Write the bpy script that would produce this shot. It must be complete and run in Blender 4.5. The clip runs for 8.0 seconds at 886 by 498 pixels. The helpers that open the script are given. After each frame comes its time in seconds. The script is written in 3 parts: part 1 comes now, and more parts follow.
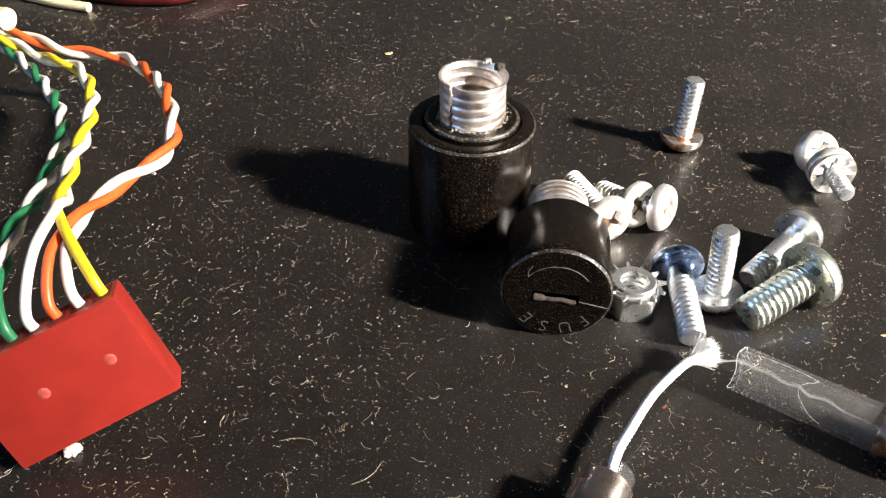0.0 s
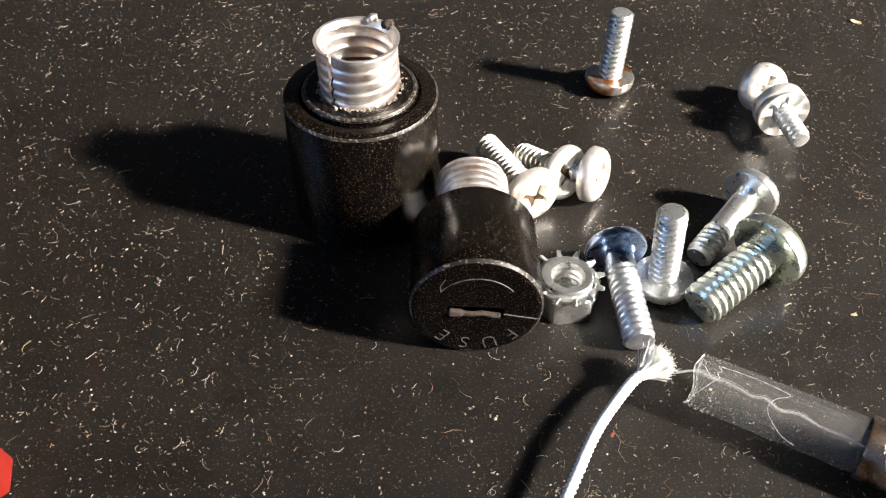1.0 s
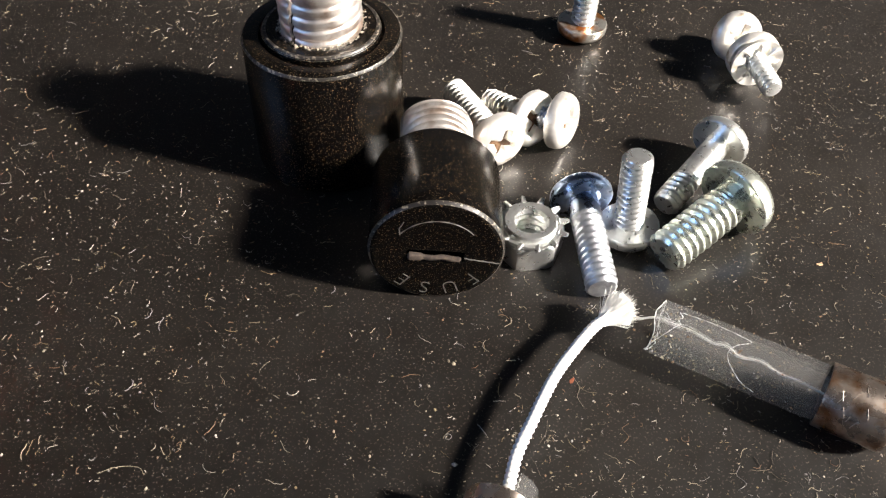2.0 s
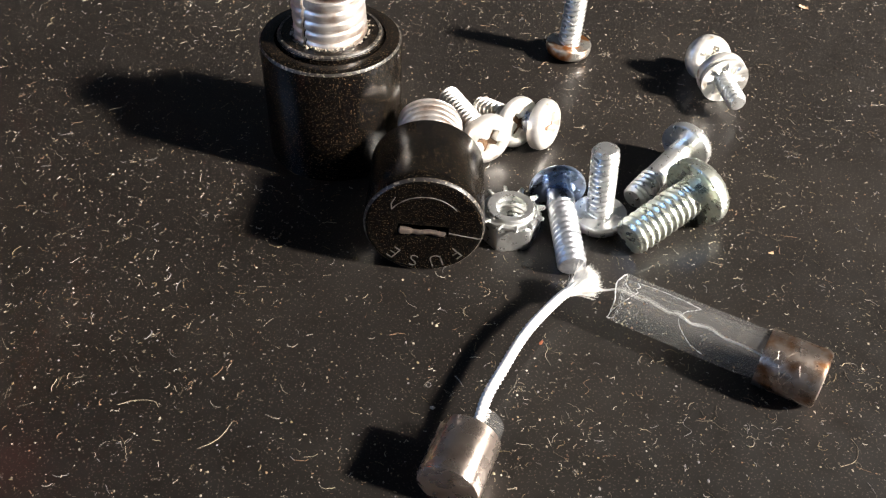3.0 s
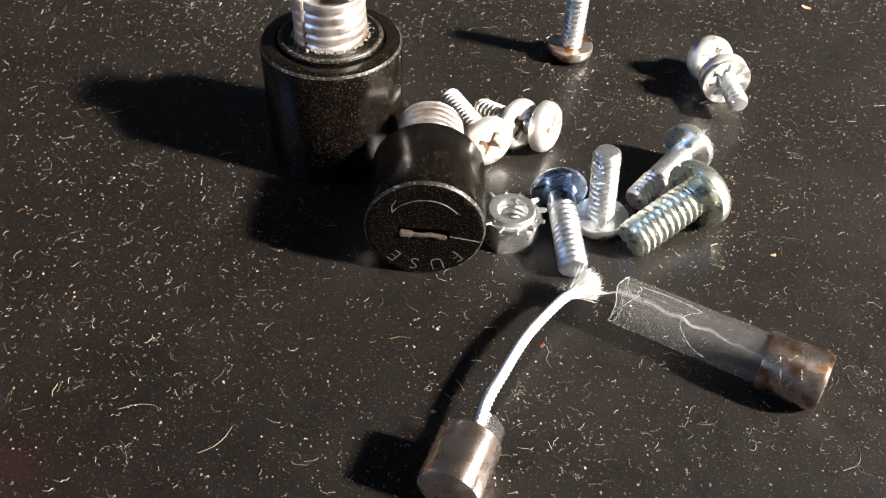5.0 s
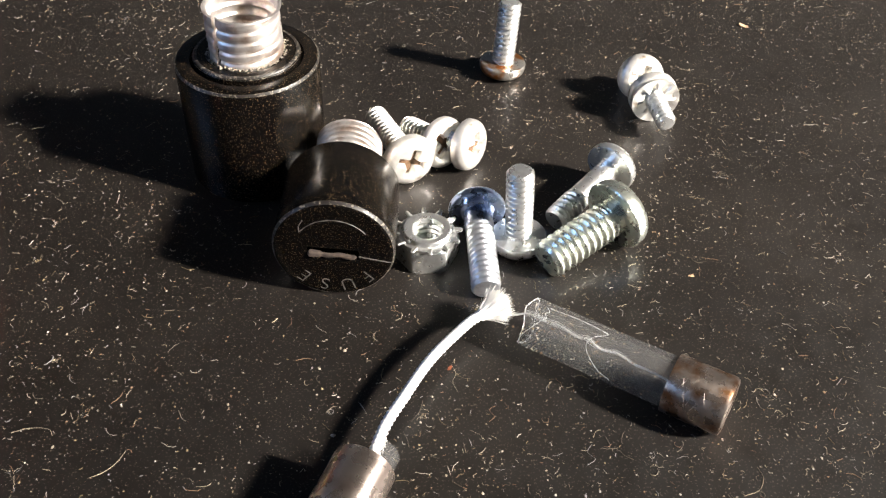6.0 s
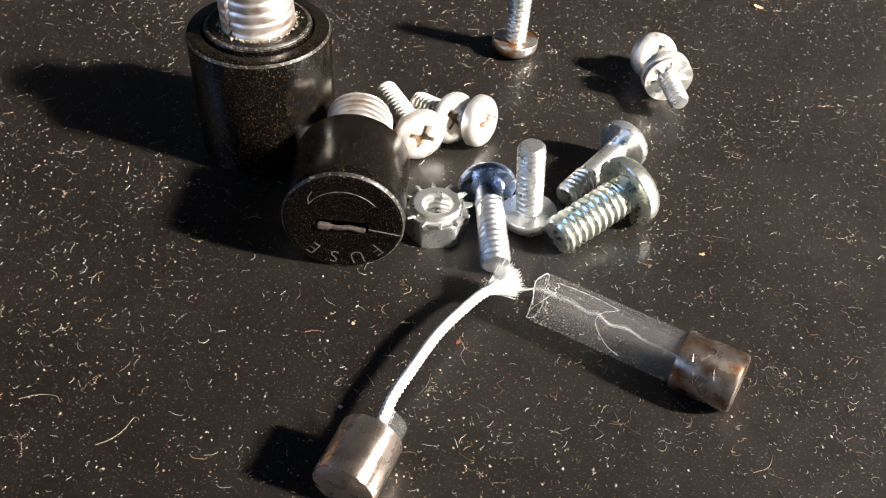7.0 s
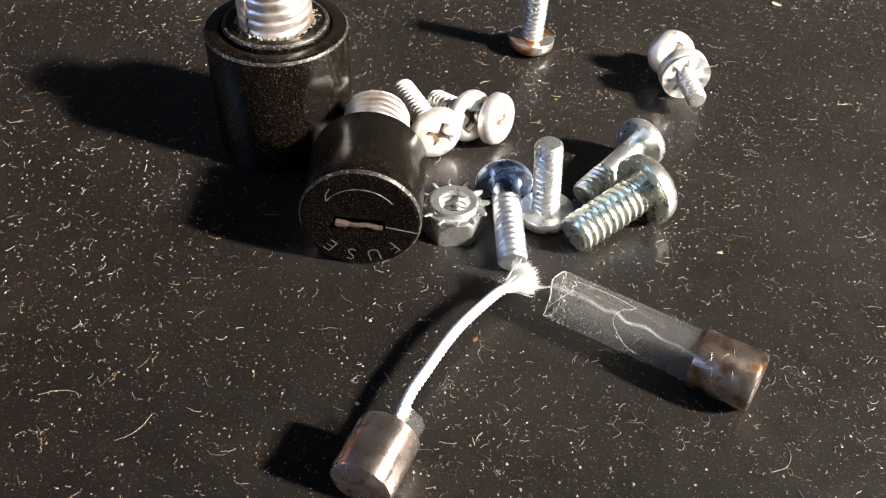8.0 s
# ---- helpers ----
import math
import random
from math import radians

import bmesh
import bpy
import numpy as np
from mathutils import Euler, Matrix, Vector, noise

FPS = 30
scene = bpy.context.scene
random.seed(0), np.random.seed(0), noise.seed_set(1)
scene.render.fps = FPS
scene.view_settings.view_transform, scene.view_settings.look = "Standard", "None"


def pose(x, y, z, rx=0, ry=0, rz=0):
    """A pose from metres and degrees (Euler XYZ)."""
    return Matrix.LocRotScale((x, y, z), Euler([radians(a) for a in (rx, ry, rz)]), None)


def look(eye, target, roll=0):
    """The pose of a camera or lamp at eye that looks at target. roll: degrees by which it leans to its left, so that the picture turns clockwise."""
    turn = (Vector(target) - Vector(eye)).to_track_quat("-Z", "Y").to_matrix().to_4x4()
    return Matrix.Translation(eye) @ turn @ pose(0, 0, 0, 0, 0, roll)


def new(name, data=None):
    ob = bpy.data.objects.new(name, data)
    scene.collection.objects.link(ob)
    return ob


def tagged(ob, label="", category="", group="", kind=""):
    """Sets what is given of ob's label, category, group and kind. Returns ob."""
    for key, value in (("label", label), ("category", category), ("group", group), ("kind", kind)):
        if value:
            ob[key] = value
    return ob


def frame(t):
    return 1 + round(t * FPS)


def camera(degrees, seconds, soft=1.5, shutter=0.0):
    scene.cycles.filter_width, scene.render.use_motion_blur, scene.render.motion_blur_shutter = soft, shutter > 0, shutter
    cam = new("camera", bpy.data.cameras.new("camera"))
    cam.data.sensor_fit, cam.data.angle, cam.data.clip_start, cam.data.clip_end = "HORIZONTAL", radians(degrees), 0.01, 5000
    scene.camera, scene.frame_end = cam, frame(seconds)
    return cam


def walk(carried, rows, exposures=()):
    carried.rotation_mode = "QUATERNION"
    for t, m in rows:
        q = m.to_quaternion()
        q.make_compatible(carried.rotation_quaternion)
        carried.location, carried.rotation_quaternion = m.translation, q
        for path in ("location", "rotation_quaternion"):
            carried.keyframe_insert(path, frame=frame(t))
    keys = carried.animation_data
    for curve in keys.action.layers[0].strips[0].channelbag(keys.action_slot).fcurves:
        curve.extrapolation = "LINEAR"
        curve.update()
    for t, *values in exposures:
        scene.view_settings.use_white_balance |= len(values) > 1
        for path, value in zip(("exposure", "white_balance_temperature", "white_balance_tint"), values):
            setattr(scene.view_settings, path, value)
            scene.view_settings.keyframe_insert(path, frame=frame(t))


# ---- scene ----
# ---- camera ----
cam = camera(51.19, 8.0, soft=1.25)
PATH = [
    (0, (0.00406, 0.00405, 0.08068), (0.00316, 0.09840, 0.00654), 0.89),
    (0.5, (0.00543, 0.01494, 0.08247), (0.00866, 0.10565, 0.00398), 0.25),
    (1, (0.00801, 0.02789, 0.07690), (0.01591, 0.11275, -0.00757), 0.12),
    (1.5, (0.01051, 0.03734, 0.07263), (0.02271, 0.11813, -0.01526), 2.02),
    (1.7, (0.01044, 0.03475, 0.07298), (0.02126, 0.11521, -0.01539), 1.57),
    (2.8, (0.01188, 0.01289, 0.07648), (0.01974, 0.09905, -0.00668), 2.22),
    (3, (0.01233, 0.01297, 0.07650), (0.02031, 0.09950, -0.00625), 2.23),
    (3.5, (0.01258, 0.01347, 0.07631), (0.02041, 0.09933, -0.00716), 2.16),
    (4, (0.01270, 0.01367, 0.07636), (0.02038, 0.09979, -0.00686), 2.02),
    (4.2, (0.01281, 0.01329, 0.07667), (0.02016, 0.09966, -0.00632), 1.79),
    (5.3, (0.01284, 0.01341, 0.07665), (0.02017, 0.09997, -0.00614), 1.80),
    (5.5, (0.01402, 0.01411, 0.07713), (0.02163, 0.10063, -0.00568), 1.85),
    (6, (0.02177, 0.01430, 0.07677), (0.03052, 0.10180, -0.00489), 2.55),
    (6.5, (0.02150, 0.01410, 0.07607), (0.02956, 0.10108, -0.00620), 2.67),
    (7, (0.02155, 0.01351, 0.07517), (0.02929, 0.10012, -0.00753), 2.90),
    (7.5, (0.02110, 0.01317, 0.07520), (0.02804, 0.09988, -0.00747), 2.69),
    (8, (0.02114, 0.01348, 0.07507), (0.02716, 0.10005, -0.00782), 2.27),
]
walk(cam, [(t, look(eye, target, roll)) for t, eye, target, roll in PATH])

# ---- light ----
SUN = Vector((1.42, -0.60, 1.0)).normalized()
world = bpy.data.worlds.new("sky")
scene.world = world
world.use_nodes = True
wn = world.node_tree.nodes
sky = wn.new("ShaderNodeTexSky")
sky.sky_type, sky.sun_disc = "NISHITA", False
sky.sun_elevation, sky.sun_rotation = math.asin(SUN.z), math.atan2(SUN.x, SUN.y)
wn["Background"].inputs["Strength"].default_value = 0.09
world.node_tree.links.new(sky.outputs["Color"], wn["Background"].inputs["Color"])

sun = new("sun", bpy.data.lights.new("sun", "SUN"))
sun.data.energy, sun.data.angle, sun.data.color = 6.0, radians(6.5), (1.0, 0.905, 0.80)
sun.matrix_world = look(SUN * 3, (0, 0, 0))

# bluish area lamp added as shadow fill, for sky through an unseen east window
east_fill = new("sky_fill_lamp", bpy.data.lights.new("sky_fill_lamp", "AREA"))
east_fill.data.shape, east_fill.data.size, east_fill.data.size_y = "RECTANGLE", 0.58, 0.74
east_fill.data.energy, east_fill.data.color = 4.2, (0.50, 0.70, 1.0)
east_fill.matrix_world = look((2.08, -0.605, 1.24), (0, -0.605, 0.9))
# second added fill lamp, bluer, for an unseen west window
west_fill = new("sky_fill_lamp", bpy.data.lights.new("sky_fill_lamp", "AREA"))
west_fill.data.shape, west_fill.data.size, west_fill.data.size_y = "RECTANGLE", 1.0, 0.9
west_fill.data.energy, west_fill.data.color = 2.0, (0.30, 0.52, 1.0)
west_fill.matrix_world = look((-2.04, -0.55, 1.0), (0, -0.55, 0.6))
scene.view_settings.exposure = 2.10

MM = 0.001
rng = random.Random(7)


# ---- materials ----
def material(name, color, rough=0.5, metal=0.0, **more):
    """A Principled material with two scales of colour variation, roughness variation and fine relief."""
    mat = bpy.data.materials.new(name)
    mat.use_nodes = True
    nodes, links = mat.node_tree.nodes, mat.node_tree.links
    bsdf = nodes["Principled BSDF"]
    bsdf.inputs["Metallic"].default_value = metal
    bsdf.inputs["Specular IOR Level"].default_value = more.get("spec", 0.5)
    coord = nodes.new("ShaderNodeTexCoord")

    def noise_tex(scale, detail=3.0):
        n = nodes.new("ShaderNodeTexNoise")
        n.inputs["Scale"].default_value, n.inputs["Detail"].default_value = scale, detail
        links.new(coord.outputs["Object"], n.inputs["Vector"])
        return n

    def ramp(source, a, b, ca, cb):
        r = nodes.new("ShaderNodeValToRGB")
        r.color_ramp.elements[0].position, r.color_ramp.elements[1].position = a, b
        r.color_ramp.elements[0].color, r.color_ramp.elements[1].color = (*ca, 1), (*cb, 1)
        links.new(source, r.inputs["Fac"])
        return r

    def mix(fac, a, b):
        m = nodes.new("ShaderNodeMix")
        m.data_type = "RGBA"
        links.new(fac, m.inputs["Factor"])
        for sock, v in ((m.inputs["A"], a), (m.inputs["B"], b)):
            if isinstance(v, tuple):
                sock.default_value = (*v, 1)
            else:
                links.new(v, sock)
        return m.outputs["Result"]

    amount = more.get("vary", 0.2)
    low = tuple(c * (1 - amount) for c in color)
    high = tuple(min(1, c * (1 + amount)) for c in color)
    base = ramp(noise_tex(more.get("scale", 400)).outputs["Fac"], 0.3, 0.7, low, high).outputs["Color"]
    if "stain" in more:
        s = ramp(noise_tex(more.get("stain_scale", 250), 6).outputs["Fac"], *more.get("stain_range", (0.55, 0.68)), (0, 0, 0), (1, 1, 1))
        base = mix(s.outputs["Color"], base, more["stain"])
    if "speck" in more:
        v = nodes.new("ShaderNodeTexNoise")
        v.inputs["Scale"].default_value, v.inputs["Detail"].default_value = more.get("speck_scale", 3500), 2
        links.new(coord.outputs["Object"], v.inputs["Vector"])
        s = ramp(v.outputs["Fac"], *more.get("speck_range", (0.66, 0.74)), (0, 0, 0), (1, 1, 1))
        base = mix(s.outputs["Color"], base, more["speck"])
    if "island" in more:
        g = nodes.new("ShaderNodeNewGeometry")
        r = nodes.new("ShaderNodeValToRGB")
        r.color_ramp.interpolation = "CONSTANT"
        r.color_ramp.elements[0].color = (*more["island"][0], 1)
        r.color_ramp.elements[1].position, r.color_ramp.elements[1].color = 1 / len(more["island"]), (*more["island"][1], 1)
        for i, c in enumerate(more["island"][2:], 2):
            r.color_ramp.elements.new(i / len(more["island"])).color = (*c, 1)
        links.new(g.outputs["Random Per Island"], r.inputs["Fac"])
        base = r.outputs["Color"]
    links.new(base, bsdf.inputs["Base Color"])
    rr = nodes.new("ShaderNodeMapRange")
    rr.inputs["To Min"].default_value = rough * (1 - more.get("rough_vary", 0.25))
    rr.inputs["To Max"].default_value = rough * (1 + more.get("rough_vary", 0.25))
    links.new(noise_tex(more.get("rough_scale", 700), 4).outputs["Fac"], rr.inputs["Value"])
    links.new(rr.outputs["Result"], bsdf.inputs["Roughness"])
    if more.get("bump", 0):
        b = nodes.new("ShaderNodeBump")
        b.inputs["Strength"].default_value, b.inputs["Distance"].default_value = more["bump"], more.get("bump_depth", 0.00005)
        links.new(noise_tex(more.get("bump_scale", 2500), 4).outputs["Fac"], b.inputs["Height"])
        links.new(b.outputs["Normal"], bsdf.inputs["Normal"])
    if "brushed" in more:
        tangent = nodes.new("ShaderNodeTangent")
        tangent.direction_type, tangent.axis = "RADIAL", "Z"
        links.new(tangent.outputs["Tangent"], bsdf.inputs["Tangent"])
        bsdf.inputs["Anisotropic"].default_value, bsdf.inputs["Anisotropic Rotation"].default_value = more["brushed"], 0.25
    for key in ("Transmission Weight", "IOR", "Coat Weight", "Coat Roughness", "Sheen Weight", "Subsurface Weight"):
        if key in more:
            bsdf.inputs[key].default_value = more[key]
    if "clear" in more:
        # thin clear glass: part of the light goes straight through
        straight, blend = nodes.new("ShaderNodeBsdfTransparent"), nodes.new("ShaderNodeMixShader")
        blend.inputs[0].default_value = more["clear"]
        links.new(bsdf.outputs[0], blend.inputs[1])
        links.new(straight.outputs[0], blend.inputs[2])
        links.new(blend.outputs[0], nodes["Material Output"].inputs["Surface"])
    return mat


TABLE = material("table_laminate", (0.0072, 0.0059, 0.0050), 0.45, spec=0.5, scale=60, vary=0.15, rough_scale=300, rough_vary=0.3, bump=0.10,
                 bump_scale=900, bump_depth=0.00004, speck=(0.12, 0.10, 0.08), speck_scale=4200, speck_range=(0.60, 0.74),
                 stain=(0.013, 0.011, 0.0093), stain_scale=45, stain_range=(0.5, 0.75), **{"Coat Weight": 0.30, "Coat Roughness": 0.15})
DUST = material("dust", (0.4, 0.36, 0.3), 0.8, island=[(0.329, 0.290, 0.22), (0.183, 0.155, 0.115), (0.51, 0.465, 0.39), (0.243, 0.190, 0.105),
                                                       (0.122, 0.104, 0.075), (0.401, 0.345, 0.24), (0.231, 0.146, 0.0872), (0.267, 0.256, 0.249)])
BAKELITE = material("black_bakelite", (0.0030, 0.0027, 0.0025), 0.22, spec=0.26, vary=0.15, scale=900, rough_vary=0.25, bump=0.16, bump_scale=2600,
                    speck=(0.20, 0.135, 0.075), speck_scale=7400, speck_range=(0.62, 0.74))
WORN = material("worn_bakelite_edge", (0.012, 0.010, 0.009), 0.45, vary=0.4, scale=1500, speck=(0.22, 0.19, 0.15), speck_scale=2600, speck_range=(0.53, 0.66), bump=0.4, bump_scale=2500)
MARK = material("moulded_marking", (0.075, 0.068, 0.062), 0.6, vary=0.8, scale=1200)
GRIME = material("dried_grime", (0.042, 0.030, 0.023), 0.85, vary=0.7, scale=1500, bump=0.5, bump_scale=2500)
RECESS = material("recess_dirt", (0.15, 0.085, 0.045), 0.85, vary=0.5, scale=1800)
ZINC = material("zinc_steel", (0.90, 0.91, 0.90), 0.29, 0.91, vary=0.08, scale=900, rough_scale=1300, rough_vary=0.25, bump=0.15, bump_scale=3000,
                stain=(0.74, 0.73, 0.71), stain_scale=700, stain_range=(0.60, 0.72))
# blue passivation with reflected window sky painted in; paler patches stand for sunlit metal
BLUEZINC = material("blue_passivated_sky_tinted_steel", (0.48, 0.61, 0.86), 0.28, 0.95, vary=0.12, scale=700, rough_vary=0.3, bump=0.2, bump_scale=3000,
                    stain=(0.74, 0.76, 0.78), stain_scale=160, stain_range=(0.5, 0.66))
FROSTED = material("frosted_zinc_steel", (0.82, 0.85, 0.92), 0.34, 0.95, vary=0.12, scale=1500, rough_vary=0.3, bump=0.6, bump_scale=4500,
                   stain=(0.58, 0.60, 0.66), stain_scale=900, stain_range=(0.5, 0.7))
DARKZINC = material("greenish_zinc_steel", (0.76, 0.80, 0.72), 0.28, 0.92, vary=0.15, scale=900, rough_vary=0.3, bump=0.2, bump_scale=3000,
                    stain=(0.46, 0.44, 0.36), stain_scale=900, stain_range=(0.56, 0.72))
PALE = material("dull_white_zinc", (0.88, 0.86, 0.82), 0.42, 0.75, vary=0.1, scale=900, rough_vary=0.3, bump=0.2, bump_scale=1700,
                stain=(0.45, 0.37, 0.28), stain_scale=500, stain_range=(0.6, 0.72))
RUSTED = material("rust_tinged_steel", (0.70, 0.67, 0.62), 0.30, 0.92, vary=0.2, scale=700, rough_vary=0.4, bump=0.2,
                  stain=(0.45, 0.19, 0.06), stain_scale=300, stain_range=(0.48, 0.60))
# brown stain spots, also standing in for the sleeve's shaded side
SLEEVE = material("nickel_sleeve", (0.92, 0.86, 0.82), 0.40, 0.88, vary=0.1, scale=600, rough_vary=0.4, bump=0.15, bump_scale=1300,
                  stain=(0.48, 0.36, 0.29), stain_scale=350, stain_range=(0.52, 0.70))
CAPMETAL = material("nickel_fuse_cap", (0.88, 0.74, 0.65), 0.28, 0.97, brushed=0.7, vary=0.10, scale=300, rough_vary=0.4, bump=0.05, bump_scale=900,
                    stain=(0.58, 0.44, 0.36), stain_scale=260, stain_range=(0.56, 0.74))
# brown stain is rust and also stands in for dark brown reflections on the cap
OLDCAP = material("tarnished_fuse_cap", (0.58, 0.49, 0.43), 0.28, 0.94, brushed=0.4, vary=0.3, scale=500, rough_vary=0.5, bump=0.35, bump_scale=1500,
                  stain=(0.30, 0.15, 0.07), stain_scale=420, stain_range=(0.43, 0.62), speck=(0.55, 0.42, 0.30), speck_scale=3000, speck_range=(0.64, 0.74))
STAMP = material("worn_stamping", (0.34, 0.29, 0.25), 0.45, 0.8, vary=0.2, scale=900)
GLASS = material("fuse_glass", (0.97, 0.98, 0.97), 0.02, vary=0.01, rough_vary=0.6, bump=0.03, bump_scale=500, clear=0.62, **{"Transmission Weight": 0.92, "IOR": 1.28})
# white for fractured glass and for highlights drawn on the tube
FROST = material("fractured_glass_and_highlight", (0.85, 0.86, 0.84), 0.30, vary=0.2, scale=900)
WIRE = material("filament_wire", (0.88, 0.87, 0.83), 0.4, 0.35, vary=0.08)
CEMENT = material("flaking_pale_cement", (0.30, 0.26, 0.21), 0.85, vary=0.4, scale=1800, bump=0.8, bump_scale=3500)
CORE = material("white_fibre_core", (0.90, 0.89, 0.86), 0.8, vary=0.06, scale=2000, bump=0.4, bump_scale=4000)
RED = material("red_connector_plastic", (0.28, 0.020, 0.013), 0.42, vary=0.12, scale=250, bump=0.12, bump_scale=1500, rough_vary=0.2)
# paler red than the housing, for the dimples
PINK = material("pale_red_plastic", (0.42, 0.07, 0.055), 0.5, vary=0.3, scale=900)
# darker copy of the connector red, for shade inside its openings
CAVITY_SHADE = material("red_cavity_shade", (0.11, 0.012, 0.010), 0.6)


def plastic(name, color):
    return material(name, color, 0.38, vary=0.1, scale=300, bump=0.06, bump_scale=1500, rough_vary=0.25)


ORANGE, YELLOW, GREEN = plastic("orange_insulation", (0.74, 0.11, 0.022)), plastic("yellow_insulation", (0.80, 0.58, 0.02)), plastic("green_insulation", (0.02, 0.16, 0.065))
WHITE, CREAM, DARKRED = plastic("white_insulation", (0.78, 0.72, 0.62)), plastic("cream_insulation", (0.72, 0.62, 0.38)), plastic("dark_red_insulation", (0.10, 0.008, 0.010))
WALL = material("wall_paint", (0.26, 0.23, 0.20), 0.8, vary=0.08, scale=6, bump=0.1, bump_scale=120)
PALEWALL = material("pale_wall_paint", (0.40, 0.365, 0.32), 0.8, vary=0.06, scale=6, bump=0.1, bump_scale=120)
CEILING = material("ceiling_wood", (0.10, 0.075, 0.055), 0.7, vary=0.2, scale=10)
FLOORING = material("room_floor_wood", (0.16, 0.10, 0.06), 0.45, vary=0.3, scale=8)
WOODLEG = material("dark_leg_wood", (0.05, 0.035, 0.025), 0.5, vary=0.2, scale=30)


# ---- mesh helpers: lengths in millimetres, meshes in metres ----
def part(name, bm, mat, parent=None, label="", sharp=35, local=None):
    bmesh.ops.recalc_face_normals(bm, faces=bm.faces)
    for v in bm.verts:
        v.co *= MM
    me = bpy.data.meshes.new(name)
    bm.to_mesh(me)
    bm.free()
    me.polygons.foreach_set("use_smooth", [True] * len(me.polygons))
    me.set_sharp_from_angle(angle=radians(sharp))
    me.materials.append(mat)
    ob = new(name, me)
    ob.parent = parent
    if local is not None:
        ob.matrix_local = local
    if label:
        tagged(ob, label)
    return ob


def thing(name, label, category, at, group=""):
    ob = new(name)
    ob.empty_display_size = 0.002
    ob.matrix_world = at
    return tagged(ob, label, category, group)


def mm(x, y, z):
    return Matrix.Translation((x * MM, y * MM, z * MM))


def grid(bm, rows, wrap=True, cap_a=False, cap_b=False):
    """Skins rows of points; every row has the same count."""
    vs = [[bm.verts.new(p) for p in row] for row in rows]
    n = len(vs[0])
    for a, b in zip(vs, vs[1:]):
        for i in range(n if wrap else n - 1):
            j = (i + 1) % n
            bm.faces.new((a[i], a[j], b[j], b[i]))
    if cap_a:
        bm.faces.new(vs[0][::-1])
    if cap_b:
        bm.faces.new(vs[-1])
    return vs


def lathe(profile, n=48, cap_a=True, cap_b=True, closed=False, wobble=0.0):
    bm = bmesh.new()
    rows = [[((r + wobble * noise.noise((math.cos(2 * math.pi * i / n) * 2, math.sin(2 * math.pi * i / n) * 2, z))) * math.cos(2 * math.pi * i / n),
              (r + wobble * noise.noise((math.cos(2 * math.pi * i / n) * 2, math.sin(2 * math.pi * i / n) * 2, z))) * math.sin(2 * math.pi * i / n), z)
             for i in range(n)] for r, z in profile]
    vs = grid(bm, rows, True, cap_a and not closed, cap_b and not closed)
    if closed:
        a, b = vs[-1], vs[0]
        for i in range(n):
            bm.faces.new((a[i], a[(i + 1) % n], b[(i + 1) % n], b[i]))
    return bm


def box(size, bevel=0.0, at=(0, 0, 0)):
    bm = bmesh.new()
    bmesh.ops.create_cube(bm, size=1, matrix=Matrix.Translation(at) @ Matrix.Diagonal((*size, 1)))
    if bevel:
        bmesh.ops.bevel(bm, geom=list(bm.edges), offset=bevel, segments=2, affect="EDGES", profile=0.6)
    return bm


def smooth_path(points, steps=8):
    """A Catmull-Rom curve through the points."""
    p = [Vector(q) for q in points]
    p = [2 * p[0] - p[1], *p, 2 * p[-1] - p[-2]]
    out = []
    for a, b, c, d in zip(p, p[1:], p[2:], p[3:]):
        for i in range(steps):
            t = i / steps
            out.append(0.5 * (2 * b + (c - a) * t + (2 * a - 5 * b + 4 * c - d) * t * t + (3 * b - a - 3 * c + d) * t ** 3))
    return out + [p[-2]]


def frames_along(path):
    """Tangents with a side and an up vector that do not twist."""
    out, up = [], Vector((0, 0, 1))
    for i, q in enumerate(path):
        t = (path[min(i + 1, len(path) - 1)] - path[max(i - 1, 0)]).normalized()
        side = up.cross(t) if abs(up.dot(t)) < 0.99 else Vector((1, 0, 0)).cross(t)
        side.normalize()
        up = t.cross(side).normalized()
        out.append((q, t, side, up))
    return out


def sweep(path, radius, n=10, bm=None):
    """A tube along the path; radius is a number or radius(i, angle)."""
    bm = bm or bmesh.new()
    rows = []
    for i, (q, t, s, u) in enumerate(frames_along(path)):
        row = []
        for k in range(n):
            a = 2 * math.pi * k / n
            r = radius(i, a) if callable(radius) else radius
            row.append(q + (s * math.cos(a) + u * math.sin(a)) * r)
        rows.append(row)
    grid(bm, rows, True, True, True)
    return bm


def helix_path(path, offset, pitch, phase):
    """A strand that winds round the path."""
    out, run, last = [], 0.0, path[0]
    for q, t, s, u in frames_along(path):
        run += (q - last).length
        last = q
        a = 2 * math.pi * run / pitch + phase
        out.append(q + (s * math.cos(a) + u * math.sin(a)) * offset)
    return out


def aim(origin, axis, up=(0, 0, 1)):
    """A pose in millimetres with local z along axis and local y near up."""
    z = Vector(axis).normalized()
    x = Vector(up).cross(z).normalized()
    m = Matrix((x, z.cross(x), z)).transposed().to_4x4()
    return mm(*origin) @ m


# ---- room and table ----
def slab(name, size, at, mat, label=""):
    ob = part(name, box([s * 1000 for s in size], 0), mat)
    ob.location = at
    return tagged(ob, label, kind="structure")


slab("floor", (4.4, 4.4, 0.1), (0, 0, -0.80), FLOORING, "brown wooden room floor under the table")
slab("ceiling", (4.4, 4.4, 0.1), (0, 0, 1.90), CEILING, "plain dark wooden ceiling of the room")
# unseen wall, paler than the others so that it reflects onto the far tabletop
slab("wall_north", (4.4, 0.1, 2.6), (0, 2.15, 0.55), PALEWALL, "plain beige painted wall")
slab("wall_south", (4.4, 0.1, 2.6), (0, -2.15, 0.55), WALL, "plain beige painted wall")
